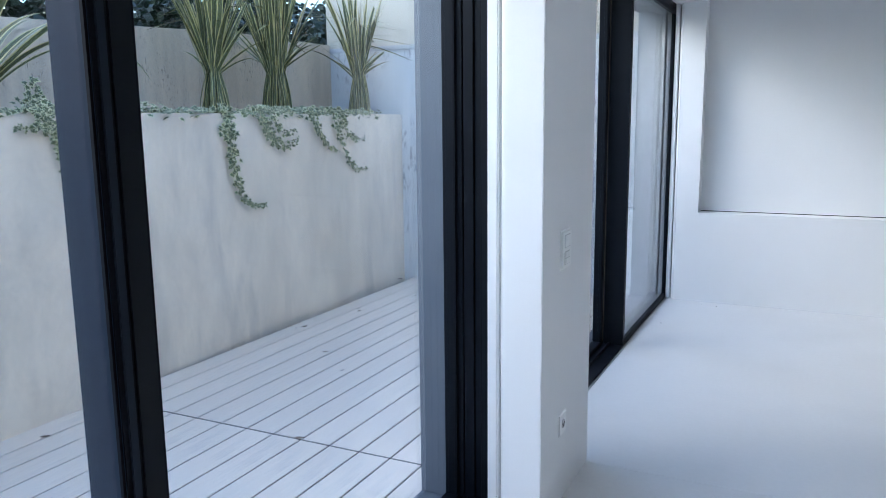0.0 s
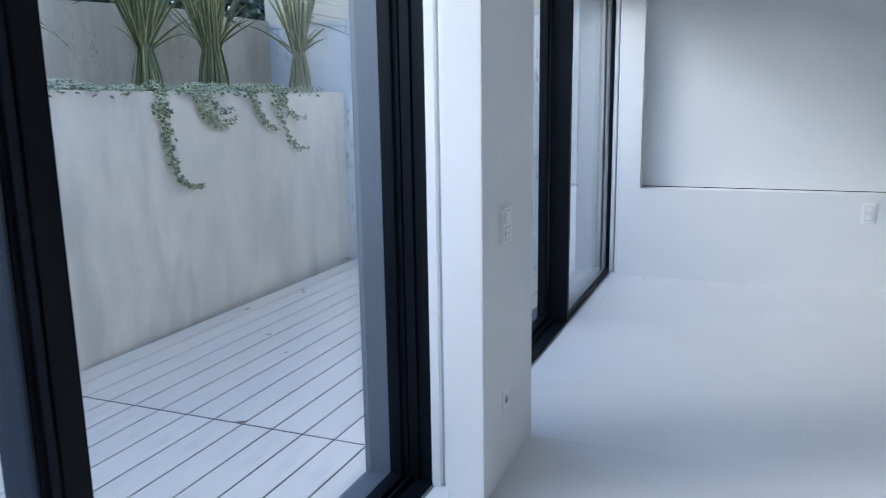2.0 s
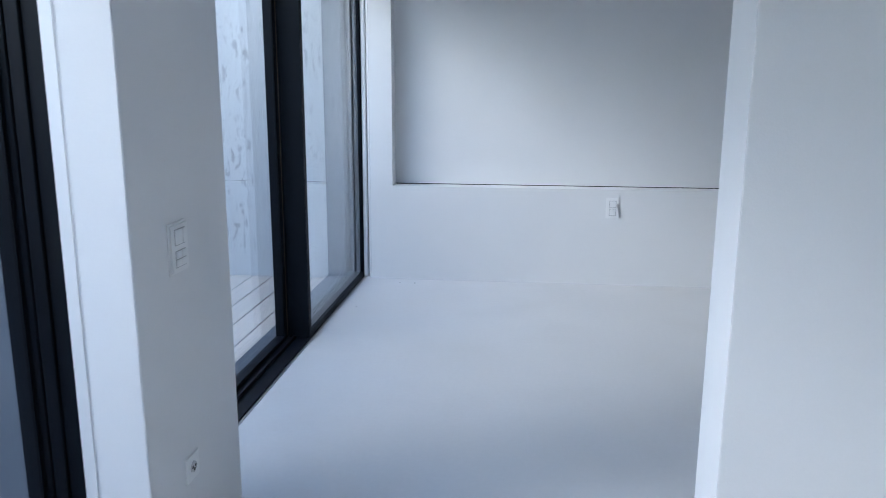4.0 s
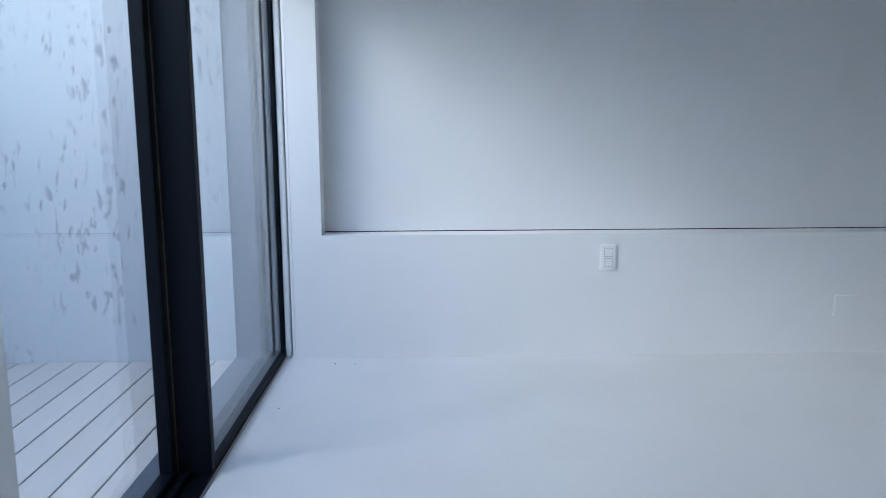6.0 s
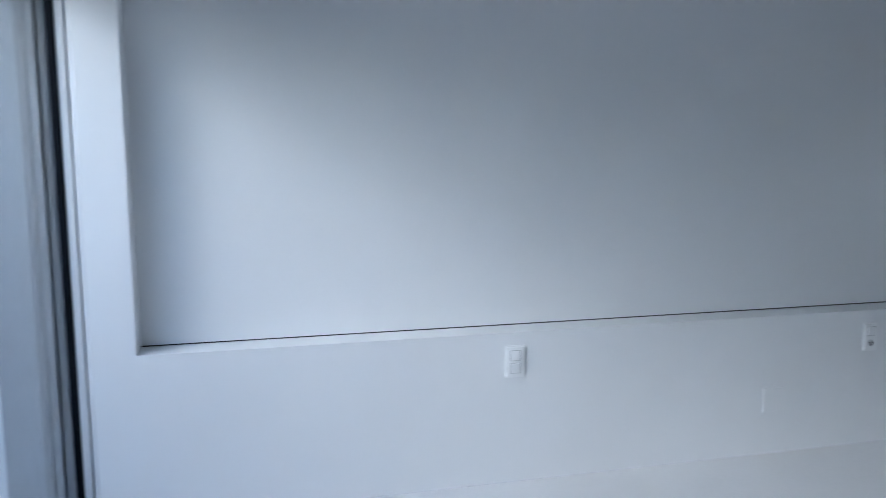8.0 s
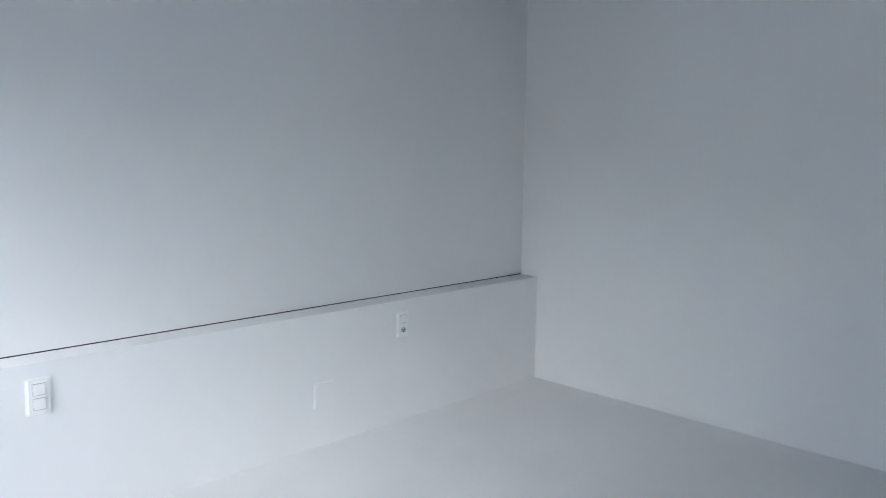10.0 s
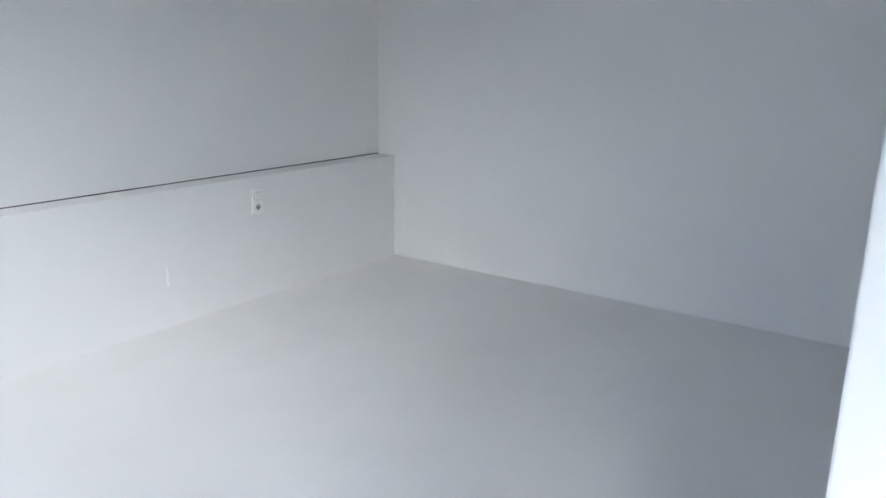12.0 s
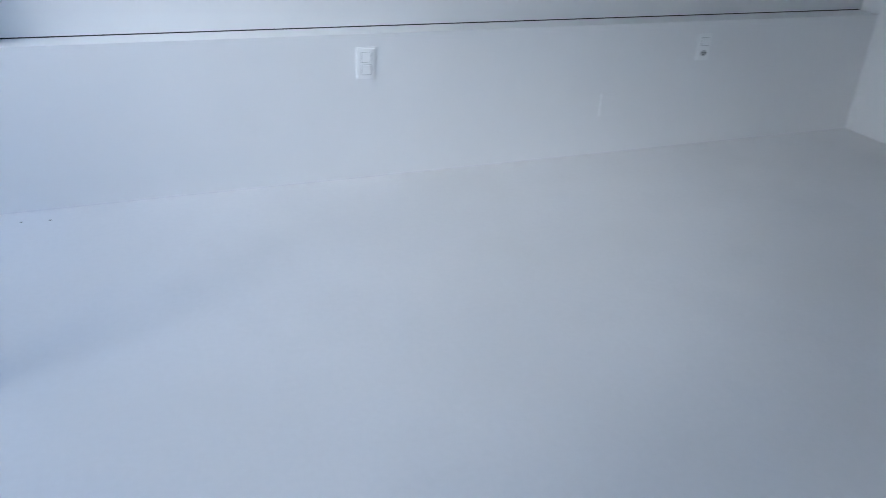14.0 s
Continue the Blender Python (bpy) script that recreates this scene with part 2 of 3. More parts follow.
structure("pillar", boxes((0.095, PROJ, P0, P1, 0.0, HEAD + 0.02), bevel=0.003), M_WALL, "square white plastered pillar between two glazed bays", "pillar")
structure("pillar_core", boxes((OUT, 0.095, P0 + 0.12, P1 - 0.12, -0.1, CEIL)), M_WALL, "white pillar core between window frames", "pillar")
structure("partition_wall", boxes((QX, RIGHT, Q0, Q1, 0.0, CEIL), bevel=0.003), M_WALL, "white partition wall end beside the passage", "wall")
structure("facade_lintel", boxes((OUT, -0.02, BACK - 0.2, COURT, HEAD + 0.02, CEIL + 0.2)), M_CONC, "concrete lintel above the windows", "lintel")
structure("roof_slab", boxes((-0.02, RIGHT + 0.2, BACK - 0.2, RECESS + 0.2, CEIL + 0.1, CEIL + 0.2)), M_CONC, "concrete roof slab", "roof")
for nm, b in (("sealant_bead", (0.07, RIGHT, END - 0.004, END, 0.0, 0.004)), ("sealant_bead", (RIGHT - 0.004, RIGHT, Q1, END - 0.004, 0.0, 0.005))):
    structure(nm, boxes(b), M_TRIM, "thin white sealant bead where floor meets wall", "trim")


structure("floor_edge_profile", boxes((0.0, 0.011, P1 - 0.1, END + 0.03, 0.0, 0.004), (0.0, 0.011, BACK, P0 + 0.07, 0.0, 0.004)), M_EDGE,
          "thin pale metal strip where floor meets window sill", "trim")


# white stepped liners where the frames meet the plaster
def liner(y, s, w, d0=0.075):
    """s: +1 when the opening lies towards -y."""
    bm = bmesh.new()
    for x0, x1, d in ((0.0, w * 0.48, d0), (w * 0.48, w * 0.68, 0.125), (w * 0.68, w, d0 - 0.02)):
        box(bm, x0, x1, *sorted((y + s * d, y + s * 0.16)), 0.0, HEAD + 0.02, bevel=0.006)
    return structure("trim", bm, M_TRIM, "white stepped window liner", "trim")


liner(P0, 1, 0.095)
liner(P1, -1, 0.095)
liner(END, 1, 0.07, 0.035)


# ---- windows ----
def window(name, label):
    return tagged(new(name), label, "window", kind="structure")


def leaf_panel(win, y0, y1, x, stile=0.09, depth=0.06, rail=0.07, last=None, metal=None):
    """A glazed leaf whose room face lies at x."""
    zb, zt = 0.012, HEAD - 0.03
    last = last or stile
    for a, b in ((y0, y0 + stile), (y1 - last, y1)):
        part("stile", boxes((x - depth, x - 0.002 if metal else x, a, b, zb, zt), bevel=0.0008 if metal else 0.003), metal or M_FRAME, win)
        if metal:
            part("stile_cap", boxes((x - 0.002, x + 0.001, a, b, zb, zt)), M_GASKET_JOINT_SHADE, win)
            for u, w in ((0.01, 0.03), (0.037, 0.048)):
                part("stile_profile", boxes((x + 0.001, x + 0.006, a + u, a + w, zb, zt), bevel=0.0015), M_SLATE if u < 0.02 else M_FRAME, win)
        inner = b if a == y0 else a
        s = 1 if a == y0 else -1
        part("gasket", boxes((x - 0.012, x - 0.004, *sorted((inner, inner + s * 0.006)), zb + rail, zt - rail)), M_GASKET_JOINT_SHADE, win)
    part("bottom_rail", boxes((x - depth, x, y0 + stile, y1 - last, zb, zb + rail), bevel=0.003), M_FRAME, win)
    part("top_rail", boxes((x - depth, x, y0 + stile, y1 - last, zt - rail, zt), bevel=0.003), M_FRAME, win)
    g = part("pane", boxes((x - 0.036, x - 0.014, y0 + stile - 0.01, y1 - last + 0.01, zb + rail - 0.01, zt - rail + 0.01)), M_GLASS, win, "clear double-glazed pane")
    g.visible_shadow = False


def outer_frame(win, y0, y1, slim=1.0):
    part("outer_sill", boxes((OUT, -0.15, y0, y1, -0.1, 0.006), bevel=0.0015), M_REVEAL, win, "grey metal outer sill")
    part("sill", boxes((-0.15, 0.0, y0, y1, -0.1, 0.006), (-0.012, 0.0, y0, y1, 0.006, 0.014), (-0.105, -0.09, y0, y1, 0.006, 0.026),
                       bevel=0.0015), M_FRAME, win)
    part("head", boxes((OUT, 0.0, y0, y1, HEAD - 0.03, HEAD + 0.02), bevel=0.0015), M_FRAME, win)
    for a, s in ((y0, 1), (y1, -slim)):
        part("outer_jamb", boxes((OUT, -0.15, *sorted((a, a + s * 0.03)), 0.006, HEAD - 0.03), bevel=0.002), M_REVEAL, win, "grey metal outer jamb")
        part("jamb", boxes((-0.15, -0.105, *sorted((a, a + s * 0.03)), 0.006, HEAD - 0.03), (-0.1, -0.06, *sorted((a, a + s * 0.028)), 0.006, HEAD - 0.03),
                           (-0.055, -0.03, *sorted((a, a + s * 0.02)), 0.006, HEAD - 0.03), (-0.028, 0.0, *sorted((a, a + s * 0.03)), 0.006, HEAD - 0.03),
                           (-0.105, -0.01, *sorted((a, a + s * 0.014)), 0.006, HEAD - 0.03), bevel=0.002), M_FRAME, win)


J1 = P0 + 0.114
win1 = window("window_1", "tall anthracite sliding window, closed, onto the court")
outer_frame(win1, BACK, J1)
part("cover_profile", boxes((-0.12, -0.08, 1.118, 1.142, 0.03, HEAD - 0.05), bevel=0.002), M_SLATE, win1)
leaf_panel(win1, 1.176, J1 - 0.028, -0.125, stile=0.07, last=0.008, rail=0.014)
leaf_panel(win1, -1.2, 1.11, -0.03, stile=0.05, last=0.048, depth=0.104, rail=0.02, metal=M_NAVY)
leaf_panel(win1, BACK + 0.03, -1.1, -0.14, stile=0.1)

K0, K1 = P1 - 0.114, END + 0.06
win2 = window("window_2", "tall anthracite sliding window beside the end wall")
outer_frame(win2, K0, K1, 0.6)
leaf_panel(win2, K0 + 0.03, 5.17, -0.14, stile=0.05, last=0.08, rail=0.02)
leaf_panel(win2, 5.13, K1 - 0.018, -0.002, stile=0.05, depth=0.13, rail=0.03, last=0.012)
part("cover_strip", boxes((-0.139, -0.136, 5.122, 5.128, 0.03, HEAD - 0.05)), M_BRONZE, win2, "thin bronze weather strip")


# ---- switches and sockets ----
def wall_plate(name, label, w, h, pose_m, rockers=(), holes=(), flat=0.011):
    """A plate in its own x-z plane that faces -y."""
    t = thing(name, label, "wall fitting")
    bm = boxes((-w / 2, w / 2, -flat, 0.0, -h / 2, h / 2))
    top = [e for e in bm.edges if all(abs(v.co.y + flat) < 1e-6 for v in e.verts)]
    bmesh.ops.bevel(bm, geom=top, offset=min(0.007, flat * 0.75), segments=2, affect="EDGES")
    part("plate", bm, M_PLASTIC if rockers or holes else M_WALL, t)
    for x0, x1, z0, z1 in rockers:
        part("frame_ring", boxes((x0 - 0.003, x1 + 0.003, -flat - 0.0012, -flat + 0.002, z0 - 0.003, z1 + 0.003)), M_RING, t)
        part("rocker", boxes((x0, x1, -flat - 0.005, -flat, z0, z1), bevel=0.0012), M_PLASTIC, t)
    for cx, cz in holes:
        bm = bmesh.new()
        bmesh.ops.create_cone(bm, cap_ends=True, segments=6, radius1=0.021, radius2=0.019, depth=0.004,
                              matrix=Matrix.Translation((cx, -flat - 0.001, cz)) @ Matrix.Rotation(radians(90), 4, "X"))
        insert = part("socket_insert", bm, M_RING, t)
        for dx, dz in ((-0.0105, 0.002), (0.0105, 0.002), (0.0, -0.008)):
            bm = bmesh.new()
            bmesh.ops.create_cone(bm, cap_ends=True, segments=10, radius1=0.005, radius2=0.005, depth=0.003,
                                  matrix=Matrix.Translation((cx + dx, -flat - 0.0025, cz + dz)) @ Matrix.Rotation(radians(90), 4, "X"))
            part("pin_hole", bm, M_HOLE, insert)
    t.matrix_world = pose_m
    return t


wall_plate("light_switch", "white double rocker light switch on the low end wall", 0.1, 0.157, pose(1.949, END - 0.0005, 0.608),
           rockers=((-0.023, 0.023, 0.008, 0.054), (-0.023, 0.023, -0.054, -0.008)))
wall_plate("power_socket", "white socket plate with blank upper half on the end wall", 0.09, 0.155, pose(3.99, END - 0.0005, 0.602),
           rockers=((-0.023, 0.023, 0.012, 0.056),), holes=((0, -0.033),))
wall_plate("blank_cover", "flush white blank cover plate low on the end wall", 0.14, 0.14, pose(3.405, END - 0.0005, 0.297), flat=0.0065)
wall_plate("switch_panel", "white switch plate with several small rockers on the pillar", 0.12, 0.152, pose(PROJ + 0.0005, 2.93, 1.035, 0, 0, 90),
           rockers=((-0.03, 0.012, 0.012, 0.055), (0.016, 0.032, 0.012, 0.055), (-0.03, -0.001, -0.03, -0.009), (0.003, 0.032, -0.03, -0.009),
                    (-0.03, -0.001, -0.054, -0.034), (0.003, 0.032, -0.054, -0.034)))
wall_plate("power_socket", "white single socket low on the pillar", 0.09, 0.09, pose(PROJ + 0.0005, 2.932, 0.327, 0, 0, 90), holes=((0, 0),), flat=0.005)


# ---- court ----
def wall_x(y):
    """The planter's face runs slightly askew to the windows."""
    return -2.385 - 0.026 * y


S0, S1 = -4.5, COURT
bm = bmesh.new()
TOP = 1.59
WT = 0.06
for z0, z1, x_in in ((-0.3, TOP, 0.0),):
    vs = [bm.verts.new(p) for p in ((wall_x(S0), S0, -0.3), (wall_x(S1), S1, -0.3), (wall_x(S1), S1, TOP), (wall_x(S0), S0, TOP),
                                    (wall_x(S0) - WT, S0, -0.3), (wall_x(S1) - WT, S1, -0.3), (wall_x(S1) - WT, S1, TOP), (wall_x(S0) - WT, S0, TOP))]
    for q in ((0, 1, 2, 3), (5, 4, 7, 6), (3, 2, 6, 7), (0, 4, 5, 1), (1, 5, 6, 2), (4, 0, 3, 7)):
        bm.faces.new([vs[i] for i in q])
bmesh.ops.recalc_face_normals(bm, faces=bm.faces)
bmesh.ops.bevel(bm, geom=list(bm.edges), offset=0.008, segments=2, affect="EDGES")
structure("planter_wall", bm, M_CONC, "smooth pale concrete planter wall with faint vertical streaks", "planter wall")
bm = bmesh.new()
box(bm, -3.38, -2.5, S0, COURT, -0.3, TOP - 0.05)
for v in bm.verts:
    if v.co.x > -3:
        v.co.x = wall_x(v.co.y) - WT / 2
structure("planter_soil", bm, M_SOIL, "dark soil filling the raised planter", "soil")

bm = bmesh.new()
outline = ((S0, 2.0), (3.2, 2.17), (4.1, 2.21), (5.3, 2.275), (COURT, 2.28))
for (ya, za), (yb, zb) in zip(outline, outline[1:]):
    v = [bm.verts.new(p) for p in ((-3.37, ya, 0), (-3.37, yb, 0), (-3.37, yb, zb), (-3.37, ya, za), (-3.57, ya, 0), (-3.57, yb, 0), (-3.57, yb, zb), (-3.57, ya, za))]
    for q in ((0, 1, 2, 3), (5, 4, 7, 6), (3, 2, 6, 7)):
        bm.faces.new([v[i] for i in q])
bmesh.ops.remove_doubles(bm, verts=bm.verts, dist=0.001)
structure("retaining_wall", bm, M_CONC_ROUGH, "rough board-marked concrete retaining wall with pitted face", "retaining wall")
structure("court_wall", boxes((-3.56, OUT, COURT, COURT + 0.15, -0.3, 2.2)), M_WHITEWASH, "white court wall with dark drip stains", "wall")
structure("court_wall_coping", boxes((-3.57, OUT, COURT - 0.012, COURT + 0.17, 2.2, 2.245), bevel=0.004), M_COPING, "pale metal coping on the court wall", "coping")
structure("neighbour_wall", boxes((-3.44, OUT + 0.1, COURT + 0.05, COURT + 0.3, 2.245, 3.6)), M_BEIGE, "weathered beige wall above the court", "wall")
structure("court_wall_south", boxes((-4.2, OUT, S0 - 0.2, S0, -0.3, 2.2)), M_WHITEWASH, "white wall closing the court", "wall")
structure("outer_ground", boxes((-60, -3.57, -40, 60, 1.4, 1.75)), M_GRASS, "dark planted ground behind the retaining wall", "ground")
structure("deck_underlay", boxes((-2.75, OUT, S0, COURT, -0.3, DECK - 0.09)), M_SUB, "dark underlay beneath the deck boards", "underlay")

# ---- flax plants tied into bundles ----
def blade(bm, uvl, base, az, spread, length, width, arch, twist, waist=None, bow=0.0, narrow=0.3, fold=2.0):
    """One sword leaf: up from its base, through the tie, then outwards; beyond fold it hangs from a crease."""
    n = 18
    out = Vector((math.cos(az), math.sin(az), 0))
    side = Vector((-math.sin(az + twist), math.cos(az + twist), 0))
    prev = last = None
    for i in range(n + 1):
        f = i / n
        s = f * length
        if waist and s < waist:
            g = s / waist
            r = (1 - g) + g * narrow + bow * math.sin(math.pi * g)
            last = Vector((base[0] * r, base[1] * r, s))
        else:
            g = (s - (waist or 0)) / (length - (waist or 0))
            a = spread * (0.75 + 0.25 * g) + arch * g * g + (1.5 if g > fold else 0.0)
            last = last + (out * math.sin(a) + Vector((0, 0, math.cos(a)))) * (length / n)
        w = width * (0.4 + 1.2 * f) if f < 0.5 else width * (1.0 - ((f - 0.5) / 0.5) ** 2.2)
        w = max(w, 0.0015)
        crease = out * (w * 0.2)
        row = [bm.verts.new(last - side * w / 2), bm.verts.new(last + crease), bm.verts.new(last + side * w / 2)]
        if prev:
            for k in range(2):
                fc = bm.faces.new((prev[k], prev[k + 1], row[k + 1], row[k]))
                for lp in fc.loops:
                    mid = lp.vert is prev[1] or lp.vert is row[1]
                    lp[uvl].uv = (0.0 if mid else 1.0, f)
        prev = row


def flax(at, seed, tied=True, height=1.25, leaves=60, waist=0.4, narrow=0.3, loose=0.16):
    rng = random.Random(seed)
    t = thing("flax_plant", "green and cream striped flax plant tied in a bundle" if tied else "green and cream striped flax plant with arching leaves",
              "plant", at, group="flax plants in the planter")
    for i in range(leaves):
        az = rng.uniform(0, 2 * math.pi)
        r = 0.1 * math.sqrt(rng.random()) + 0.025
        bm = bmesh.new()
        uvl = bm.loops.layers.uv.new("UVMap")
        kind = rng.random()
        spread, arch, fold, ln = abs(rng.gauss(0, 0.2)), rng.uniform(-0.15, 0.25), 2.0, height * rng.uniform(0.85, 1.15)
        if kind < loose:
            spread, arch, ln = rng.uniform(0.6, 1.35), rng.uniform(-0.3, 1.0), height * rng.uniform(0.6, 0.85)
        elif kind < loose + 0.14:
            spread, fold = rng.uniform(0.1, 0.5), rng.uniform(0.4, 0.75)
        elif kind < loose + 0.3:
            spread = rng.uniform(0.3, 0.6)
        if not tied:
            spread, arch = rng.uniform(0.2, 1.1), rng.uniform(0.3, 1.5)
        blade(bm, uvl, (r * math.cos(az), r * math.sin(az), 0), az + rng.uniform(-0.9, 0.9), spread, ln, rng.uniform(0.026, 0.05), arch,
              rng.uniform(-1.5, 1.5), waist=waist if tied else 0.1, bow=rng.uniform(-0.12, 0.2), narrow=narrow, fold=fold)
        part("leaf", bm, M_FLAX, t, smooth=True)
    if tied:
        bm = bmesh.new()
        ring = 0.125 * narrow + 0.006
        bmesh.ops.create_cone(bm, cap_ends=False, segments=18, radius1=ring, radius2=ring * 0.96, depth=0.012, matrix=Matrix.Translation((0, 0, waist)))
        part("tie", bm, M_STRING, t, "raffia tie round the leaves")
    return t


flax((-2.93, 4.56, TOP - 0.05), 3, height=1.2, waist=0.38)
flax((-2.95, 5.32, TOP - 0.05), 5, height=1.35, leaves=84, waist=0.42, narrow=0.48)
flax((-2.86, 6.46, TOP - 0.05), 8, height=1.2, waist=0.45, narrow=0.34, loose=0.3)
flax((-2.85, 2.6, TOP - 0.05), 11, tied=False, height=1.2, leaves=50)
flax((-2.95, 1.3, TOP - 0.05), 14, height=1.2)


# ---- ivy ----
LOBES = ((0.0, 0.0), (0.42, -0.12), (0.36, 0.18), (0.62, 0.42), (0.27, 0.5), (0.0, 1.0), (-0.27, 0.5), (-0.62, 0.42), (-0.36, 0.18), (-0.42, -0.12))


def ivy_leaf(bm, uvl, c, size, rng, facing):
    n = (Vector(facing) + Vector((rng.uniform(-0.6, 0.6), rng.uniform(-0.6, 0.6), rng.uniform(-0.5, 0.6)))).normalized()
    up = Vector((rng.uniform(-0.5, 0.5), rng.uniform(-0.8, 0.8), rng.uniform(-1.0, 0.2)))
    u = (up - n * up.dot(n)).normalized()
    v = n.cross(u)
    mid = bm.verts.new(Vector(c) + u * size * 0.35 + n * size * 0.08)
    ring = [bm.verts.new(Vector(c) + (v * a + u * b) * size) for a, b in LOBES]
    for i in range(len(ring)):
        f = bm.faces.new((mid, ring[i], ring[(i + 1) % len(ring)]))
        for lp in f.loops:
            lp[uvl].uv = (0.0 if lp.vert is mid else 1.0, 0)


def tube(bm, pts, r):
    prev = None
    for i, p in enumerate(pts):
        d = (Vector(pts[min(i + 1, len(pts) - 1)]) - Vector(pts[max(i - 1, 0)])).normalized()
        a = d.orthogonal().normalized()
        b = d.cross(a)
        row = [bm.verts.new(Vector(p) + (a * math.cos(k * 1.571) + b * math.sin(k * 1.571)) * r) for k in range(4)]
        if prev:
            for k in range(4):
                bm.faces.new((prev[k], prev[(k + 1) % 4], row[(k + 1) % 4], row[k]))
        prev = row


def spline(pts, n):
    res = []
    for i in range(n + 1):
        f = i / n * (len(pts) - 1)
        k = min(int(f), len(pts) - 2)
        g = f - k
        p0, p1, p2, p3 = (Vector(pts[max(0, min(len(pts) - 1, k + j))]) for j in (-1, 0, 1, 2))
        res.append(0.5 * ((2 * p1) + (p2 - p0) * g + (2 * p0 - 5 * p1 + 4 * p2 - p3) * g * g + (3 * p1 - p0 - 3 * p2 + p3) * g ** 3))
    return res


def ivy_trail(yz, seed, density=60, size=0.042, width=0.032):
    rng = random.Random(seed)
    pts = [(wall_x(yz[0][0]) - 0.12, yz[0][0], TOP - 0.02), (wall_x(yz[0][0]) - 0.01, yz[0][0], TOP + 0.025)] + [(wall_x(y) + 0.022, y, z) for y, z in yz]
    line = spline(pts, 40)
    t = thing("ivy_trail", "variegated ivy trailing over the planter edge", "ivy", group="trailing ivy")
    bm = bmesh.new()
    tube(bm, line, 0.0025)
    part("stem", bm, M_STEM, t)
    bm = bmesh.new()
    uvl = bm.loops.layers.uv.new("UVMap")
    for i in range(int(density * 1.8)):
        f = rng.random()
        p = line[int(f * 40)]
        taper = 1.0 - 0.55 * f
        ivy_leaf(bm, uvl, (p.x + rng.uniform(0.0, 0.02), p.y + rng.gauss(0, width * taper), p.z + rng.gauss(0, width * 0.7 * taper)),
                 size * taper * rng.uniform(0.7, 1.3), rng, (1, -0.4, 0.4))
    ob = part("foliage", bm, M_IVY, t)
    ob["kind"] = "stuff"


ivy_trail(((4.16, 1.5), (4.18, 1.35), (4.21, 1.19), (4.27, 1.02), (4.38, 0.955), (4.53, 0.945)), 1, 130, 0.046)
ivy_trail(((4.55, 1.52), (4.62, 1.44), (4.74, 1.38), (4.97, 1.40)), 2, 50)
ivy_trail(((4.66, 1.54), (4.74, 1.47), (4.83, 1.45), (4.93, 1.48)), 9, 36)
ivy_trail(((4.58, 1.5), (4.68, 1.37), (4.78, 1.345), (4.9, 1.36)), 10, 36)
ivy_trail(((5.2, 1.53), (5.27, 1.42), (5.38, 1.33), (5.52, 1.29)), 3, 80)
ivy_trail(((5.62, 1.53), (5.68, 1.44), (5.78, 1.38), (5.98, 1.385)), 4, 55)
ivy_trail(((5.5, 1.52), (5.6, 1.35), (5.7, 1.2), (5.82, 1.12), (6.02, 1.115)), 5, 70)
ivy_trail(((2.78, 1.54), (2.82, 1.46), (2.85, 1.35), (2.86, 1.19)), 6, 90)
ivy_trail(((2.74, 1.55), (2.7, 1.51), (2.62, 1.52)), 7, 40)

rng = random.Random(21)
bm = bmesh.new()
uvl = bm.loops.layers.uv.new("UVMap")
for i in range(2600):
    y = rng.uniform(-1.5, 6.35)
    d = abs(rng.gauss(0, 0.16))
    h = 0.04 * (1 + math.sin(y * 4.1) * 0.6 + math.sin(y * 9.7) * 0.4)
    ivy_leaf(bm, uvl, (wall_x(y) + 0.015 - d, y, TOP - 0.03 + rng.random() * (0.03 + max(h, 0.01))), rng.uniform(0.028, 0.05), rng, (0.5, -0.2, 1))
ivy_bed = new("ivy_ground_cover", mesh_of(bm, "ivy_ground_cover", M_IVY))
tagged(ivy_bed, "low variegated ivy covering the planter's soil", "ivy", kind="stuff")
rng = random.Random(22)
bm = bmesh.new()
uvl = bm.loops.layers.uv.new("UVMap")
for i in range(70):
    z = rng.random()
    ivy_leaf(bm, uvl, (-2.62 + rng.gauss(0, 0.03), 2.86 + rng.gauss(0, 0.05 * (1 - z) + 0.012), TOP - 0.02 + z * 0.2), rng.uniform(0.02, 0.04), rng, (1, 0, 0.5))
sprig = new("ivy_sprig", mesh_of(bm, "ivy_sprig", M_IVY))
tagged(sprig, "upright ivy sprig at the planter edge", "ivy")

# ---- dark evergreen hedge behind the retaining wall ----
hedge = thing("laurel_hedge", "dense dark evergreen hedge above the retaining wall", "hedge", (-5.2, 3.5, 1.75))
rng = random.Random(31)
bm = bmesh.new()
for k in range(9):
    y = -4.5 + k * 1.5
    tube(bm, spline([(0, y, 0), (rng.uniform(-0.2, 0.2), y + 0.1, 0.6), (rng.uniform(-0.3, 0.3), y + rng.uniform(-0.4, 0.4), 1.2)], 10), 0.035)
part("trunk", bm, M_BARK, hedge)
bm = bmesh.new()
uvl = bm.loops.layers.uv.new("UVMap")
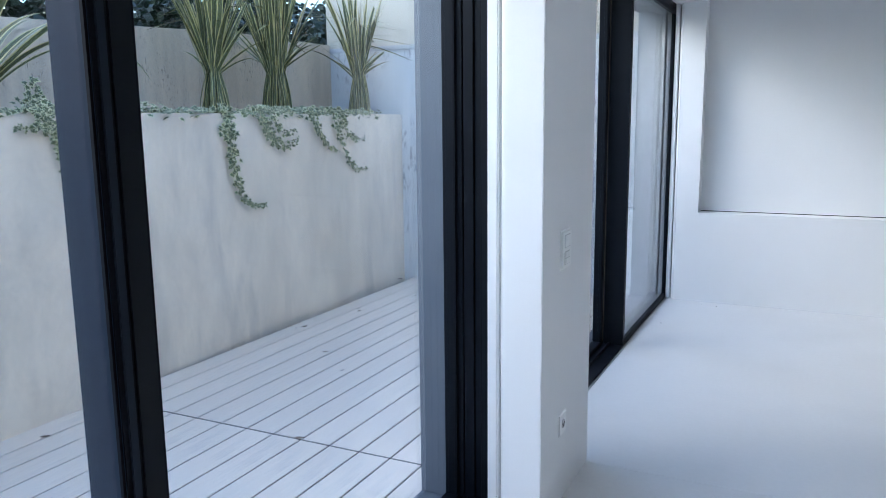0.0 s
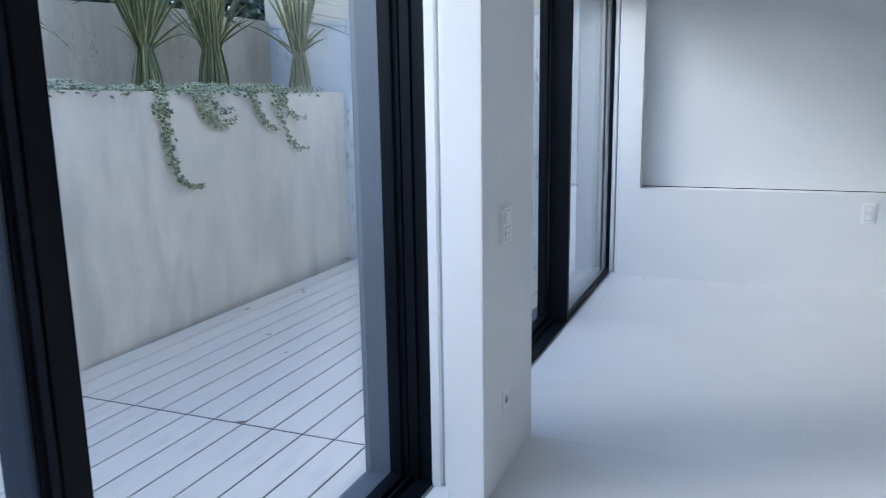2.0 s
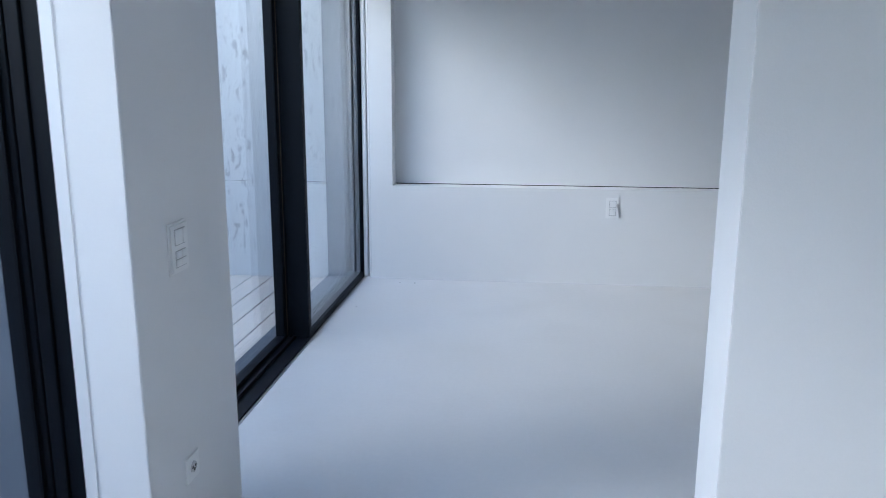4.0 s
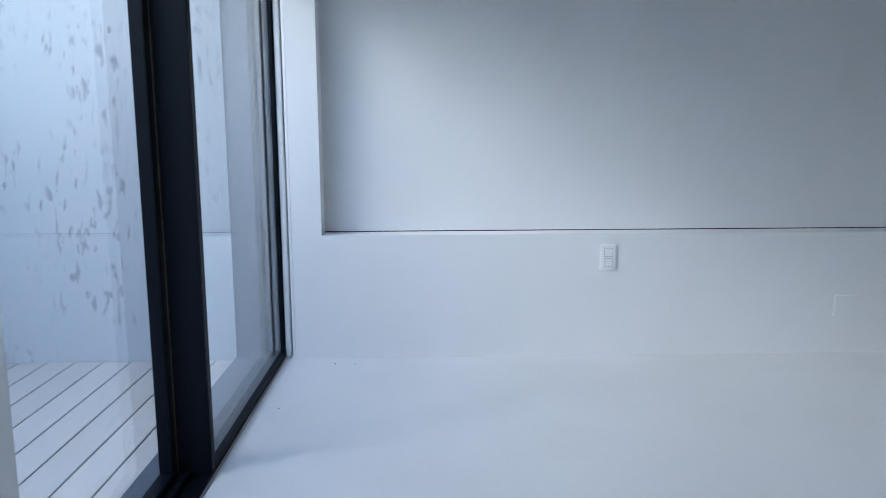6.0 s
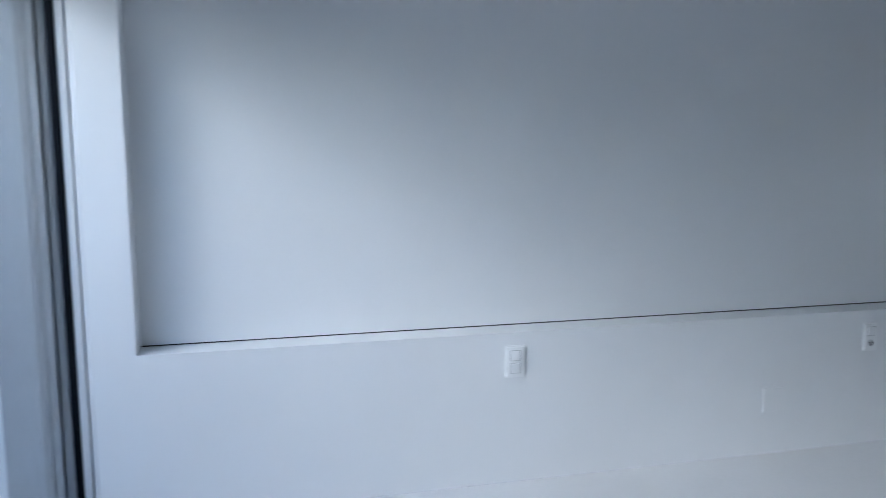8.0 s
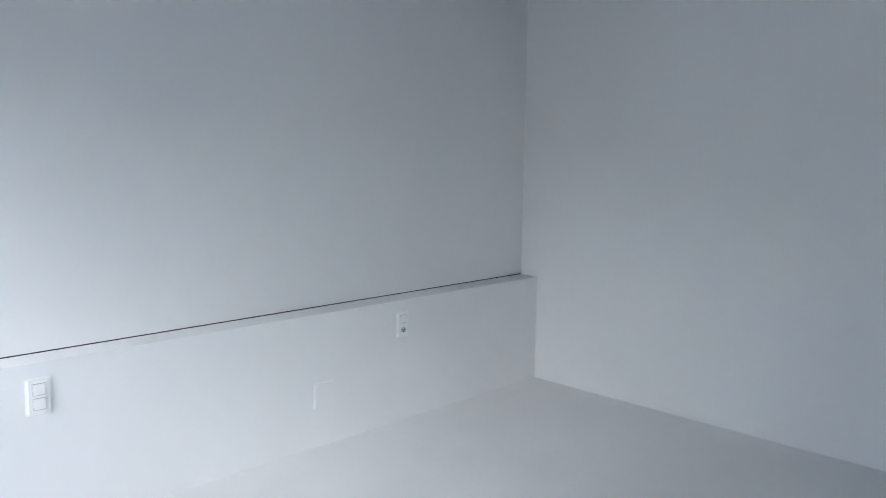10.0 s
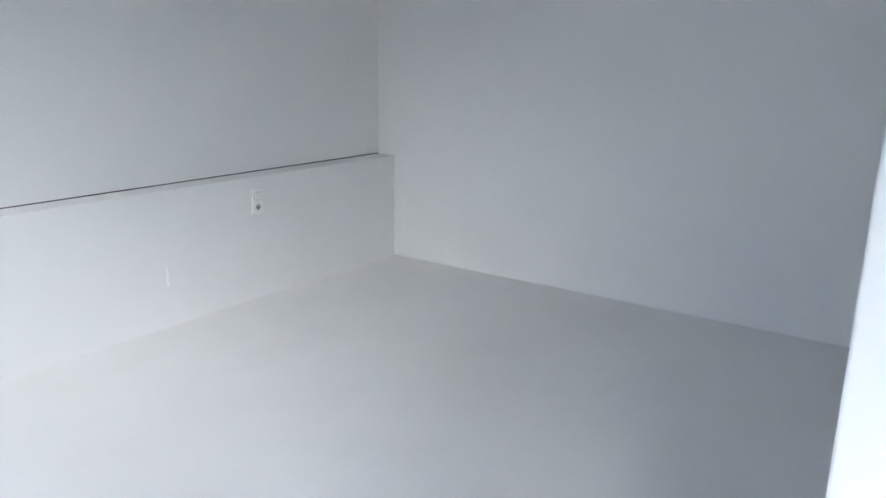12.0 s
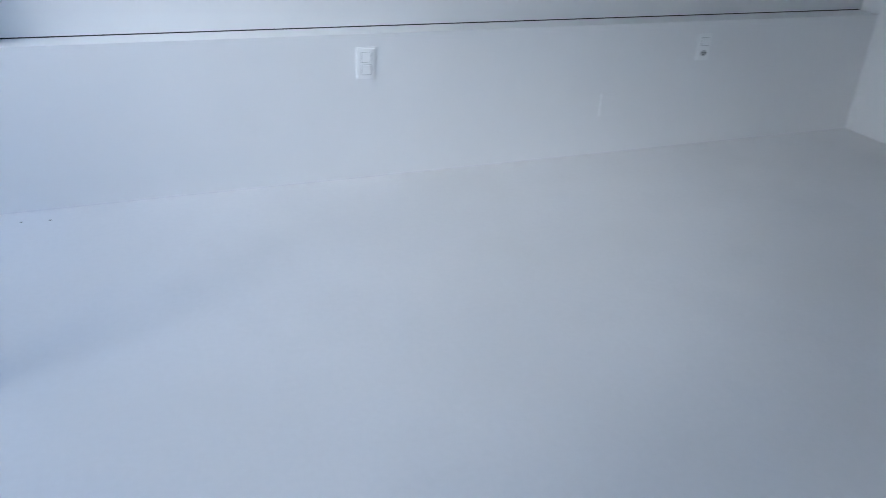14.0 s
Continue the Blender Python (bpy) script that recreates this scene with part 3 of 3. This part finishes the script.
for i in range(30000):
    y = rng.uniform(-5.0, 8.5)
    x = rng.gauss(0.25, 0.55)
    z = rng.uniform(0.0, 1.25 + 0.2 * math.sin(y * 2.3))
    c = Vector((max(-1.4, min(1.35, x)), y, z))
    d = Vector((rng.gauss(0.3, 1), rng.gauss(0, 1), rng.gauss(0, 0.7))).normalized()
    s = d.orthogonal().normalized()
    s = (Matrix.Rotation(rng.uniform(0, 6.28), 3, d) @ s)
    L, W = rng.uniform(0.07, 0.13), rng.uniform(0.025, 0.045)
    q = [bm.verts.new(c), bm.verts.new(c + d * L * 0.5 + s * W), bm.verts.new(c + d * L), bm.verts.new(c + d * L * 0.5 - s * W)]
    f = bm.faces.new(q)
    for lp in f.loops:
        lp[uvl].uv = (0.0, 0)
fo = part("foliage", bm, M_LAUREL, hedge)
fo["kind"] = "stuff"


# ---- dead leaves and specks ----
def dead_leaf(x, y, z, size, turn):
    bm = bmesh.new()
    ring = [bm.verts.new((a * size, b * size, 0.004 + 0.25 * size * (a * a))) for a, b in ((-0.5, 0), (-0.2, 0.32), (0.25, 0.28), (0.55, 0.05), (0.2, -0.3), (-0.25, -0.26))]
    mid = bm.verts.new((0, 0, 0.002))
    for i in range(6):
        bm.faces.new((mid, ring[i], ring[(i + 1) % 6]))
    ob = new("dead_leaf", mesh_of(bm, "dead_leaf", M_DEAD))
    ob.matrix_world = pose(x, y, z, 0, 0, turn)
    tagged(ob, "small dry brown leaf on the deck boards", "leaf", group="dead leaves on the deck")


for x, y, s, a in ((-1.12, 3.017, 0.05, 20), (-2.342, 4.743, 0.055, 70), (-2.37, 4.68, 0.03, 10), (-2.211, 5.322, 0.05, 120), (-2.27, 5.4, 0.04, 40), (-1.819, 4.267, 0.045, 200),
                   (-1.5, 3.98, 0.03, 75), (-2.54, 6.6, 0.07, 30), (-2.05, 6.0, 0.03, 90), (-0.9, 4.6, 0.022, 15), (-2.295, 2.5, 0.05, 50), (-1.0, 6.2, 0.018, 0), (-1.25, 5.9, 0.03, 60)):
    dead_leaf(x, y, DECK + 0.001, s, a)
for x, y in ((0.318, 6.581), (0.437, 6.572), (0.122, 5.869)):
    bm = bmesh.new()
    bmesh.ops.create_icosphere(bm, subdivisions=1, radius=0.004, matrix=Matrix.Translation((x, y, 0.002)) @ Matrix.Diagonal((1.2, 1, 0.6, 1)))
    tagged(new("grit_speck", mesh_of(bm, "grit_speck", M_HOLE)), "tiny dark speck of grit on the white floor", "grit")

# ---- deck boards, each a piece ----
# added black strips below the board tops keep the joints as dark as shaded grooves
structure("deck_cross_joint", boxes((-2.62, -0.425, 3.0085, 3.0185, DECK - 0.02, DECK - 0.0025)), M_GASKET_JOINT_SHADE, "added dark strip painting the shade in the deck's cross joint", "deck joint")
deck = tagged(new("deck"), "pale greyed terrace deck of long boards with dark joints", "deck", kind="structure")
PITCH, JOINT = 0.1689, 0.008
for ya, yb in ((-4.5, -1.005), (-0.995, 3.006), (3.021, COURT - 0.004)):
    structure("deck_joint", boxes(*[(-0.432 - i * PITCH - 0.0038, -0.432 - i * PITCH + 0.0038, ya, yb, DECK - 0.03, DECK - 0.004) for i in range(13)]),
              M_GASKET_JOINT_SHADE, "added dark strips painting the shade in the joints between the deck boards", "deck joint")
for seg, (ya, yb) in enumerate(((-4.5, -1.005), (-0.995, 3.008), (3.019, COURT - 0.004))):
    bm = bmesh.new()
    box(bm, 0.0, PITCH - JOINT, 0.0, yb - ya, -0.022, 0.0)
    bmesh.ops.bevel(bm, geom=[e for e in bm.edges if all(v.co.z > -0.001 for v in e.verts)], offset=0.002, segments=1, affect="EDGES")
    me = mesh_of(bm, "board", M_DECK)
    for i in range(14):
        x = -0.432 + PITCH - (i + 1) * PITCH + JOINT / 2
        if x < -2.62:
            continue
        ob = new("board", me)
        ob.parent = deck
        ob.location = (x, ya, DECK)
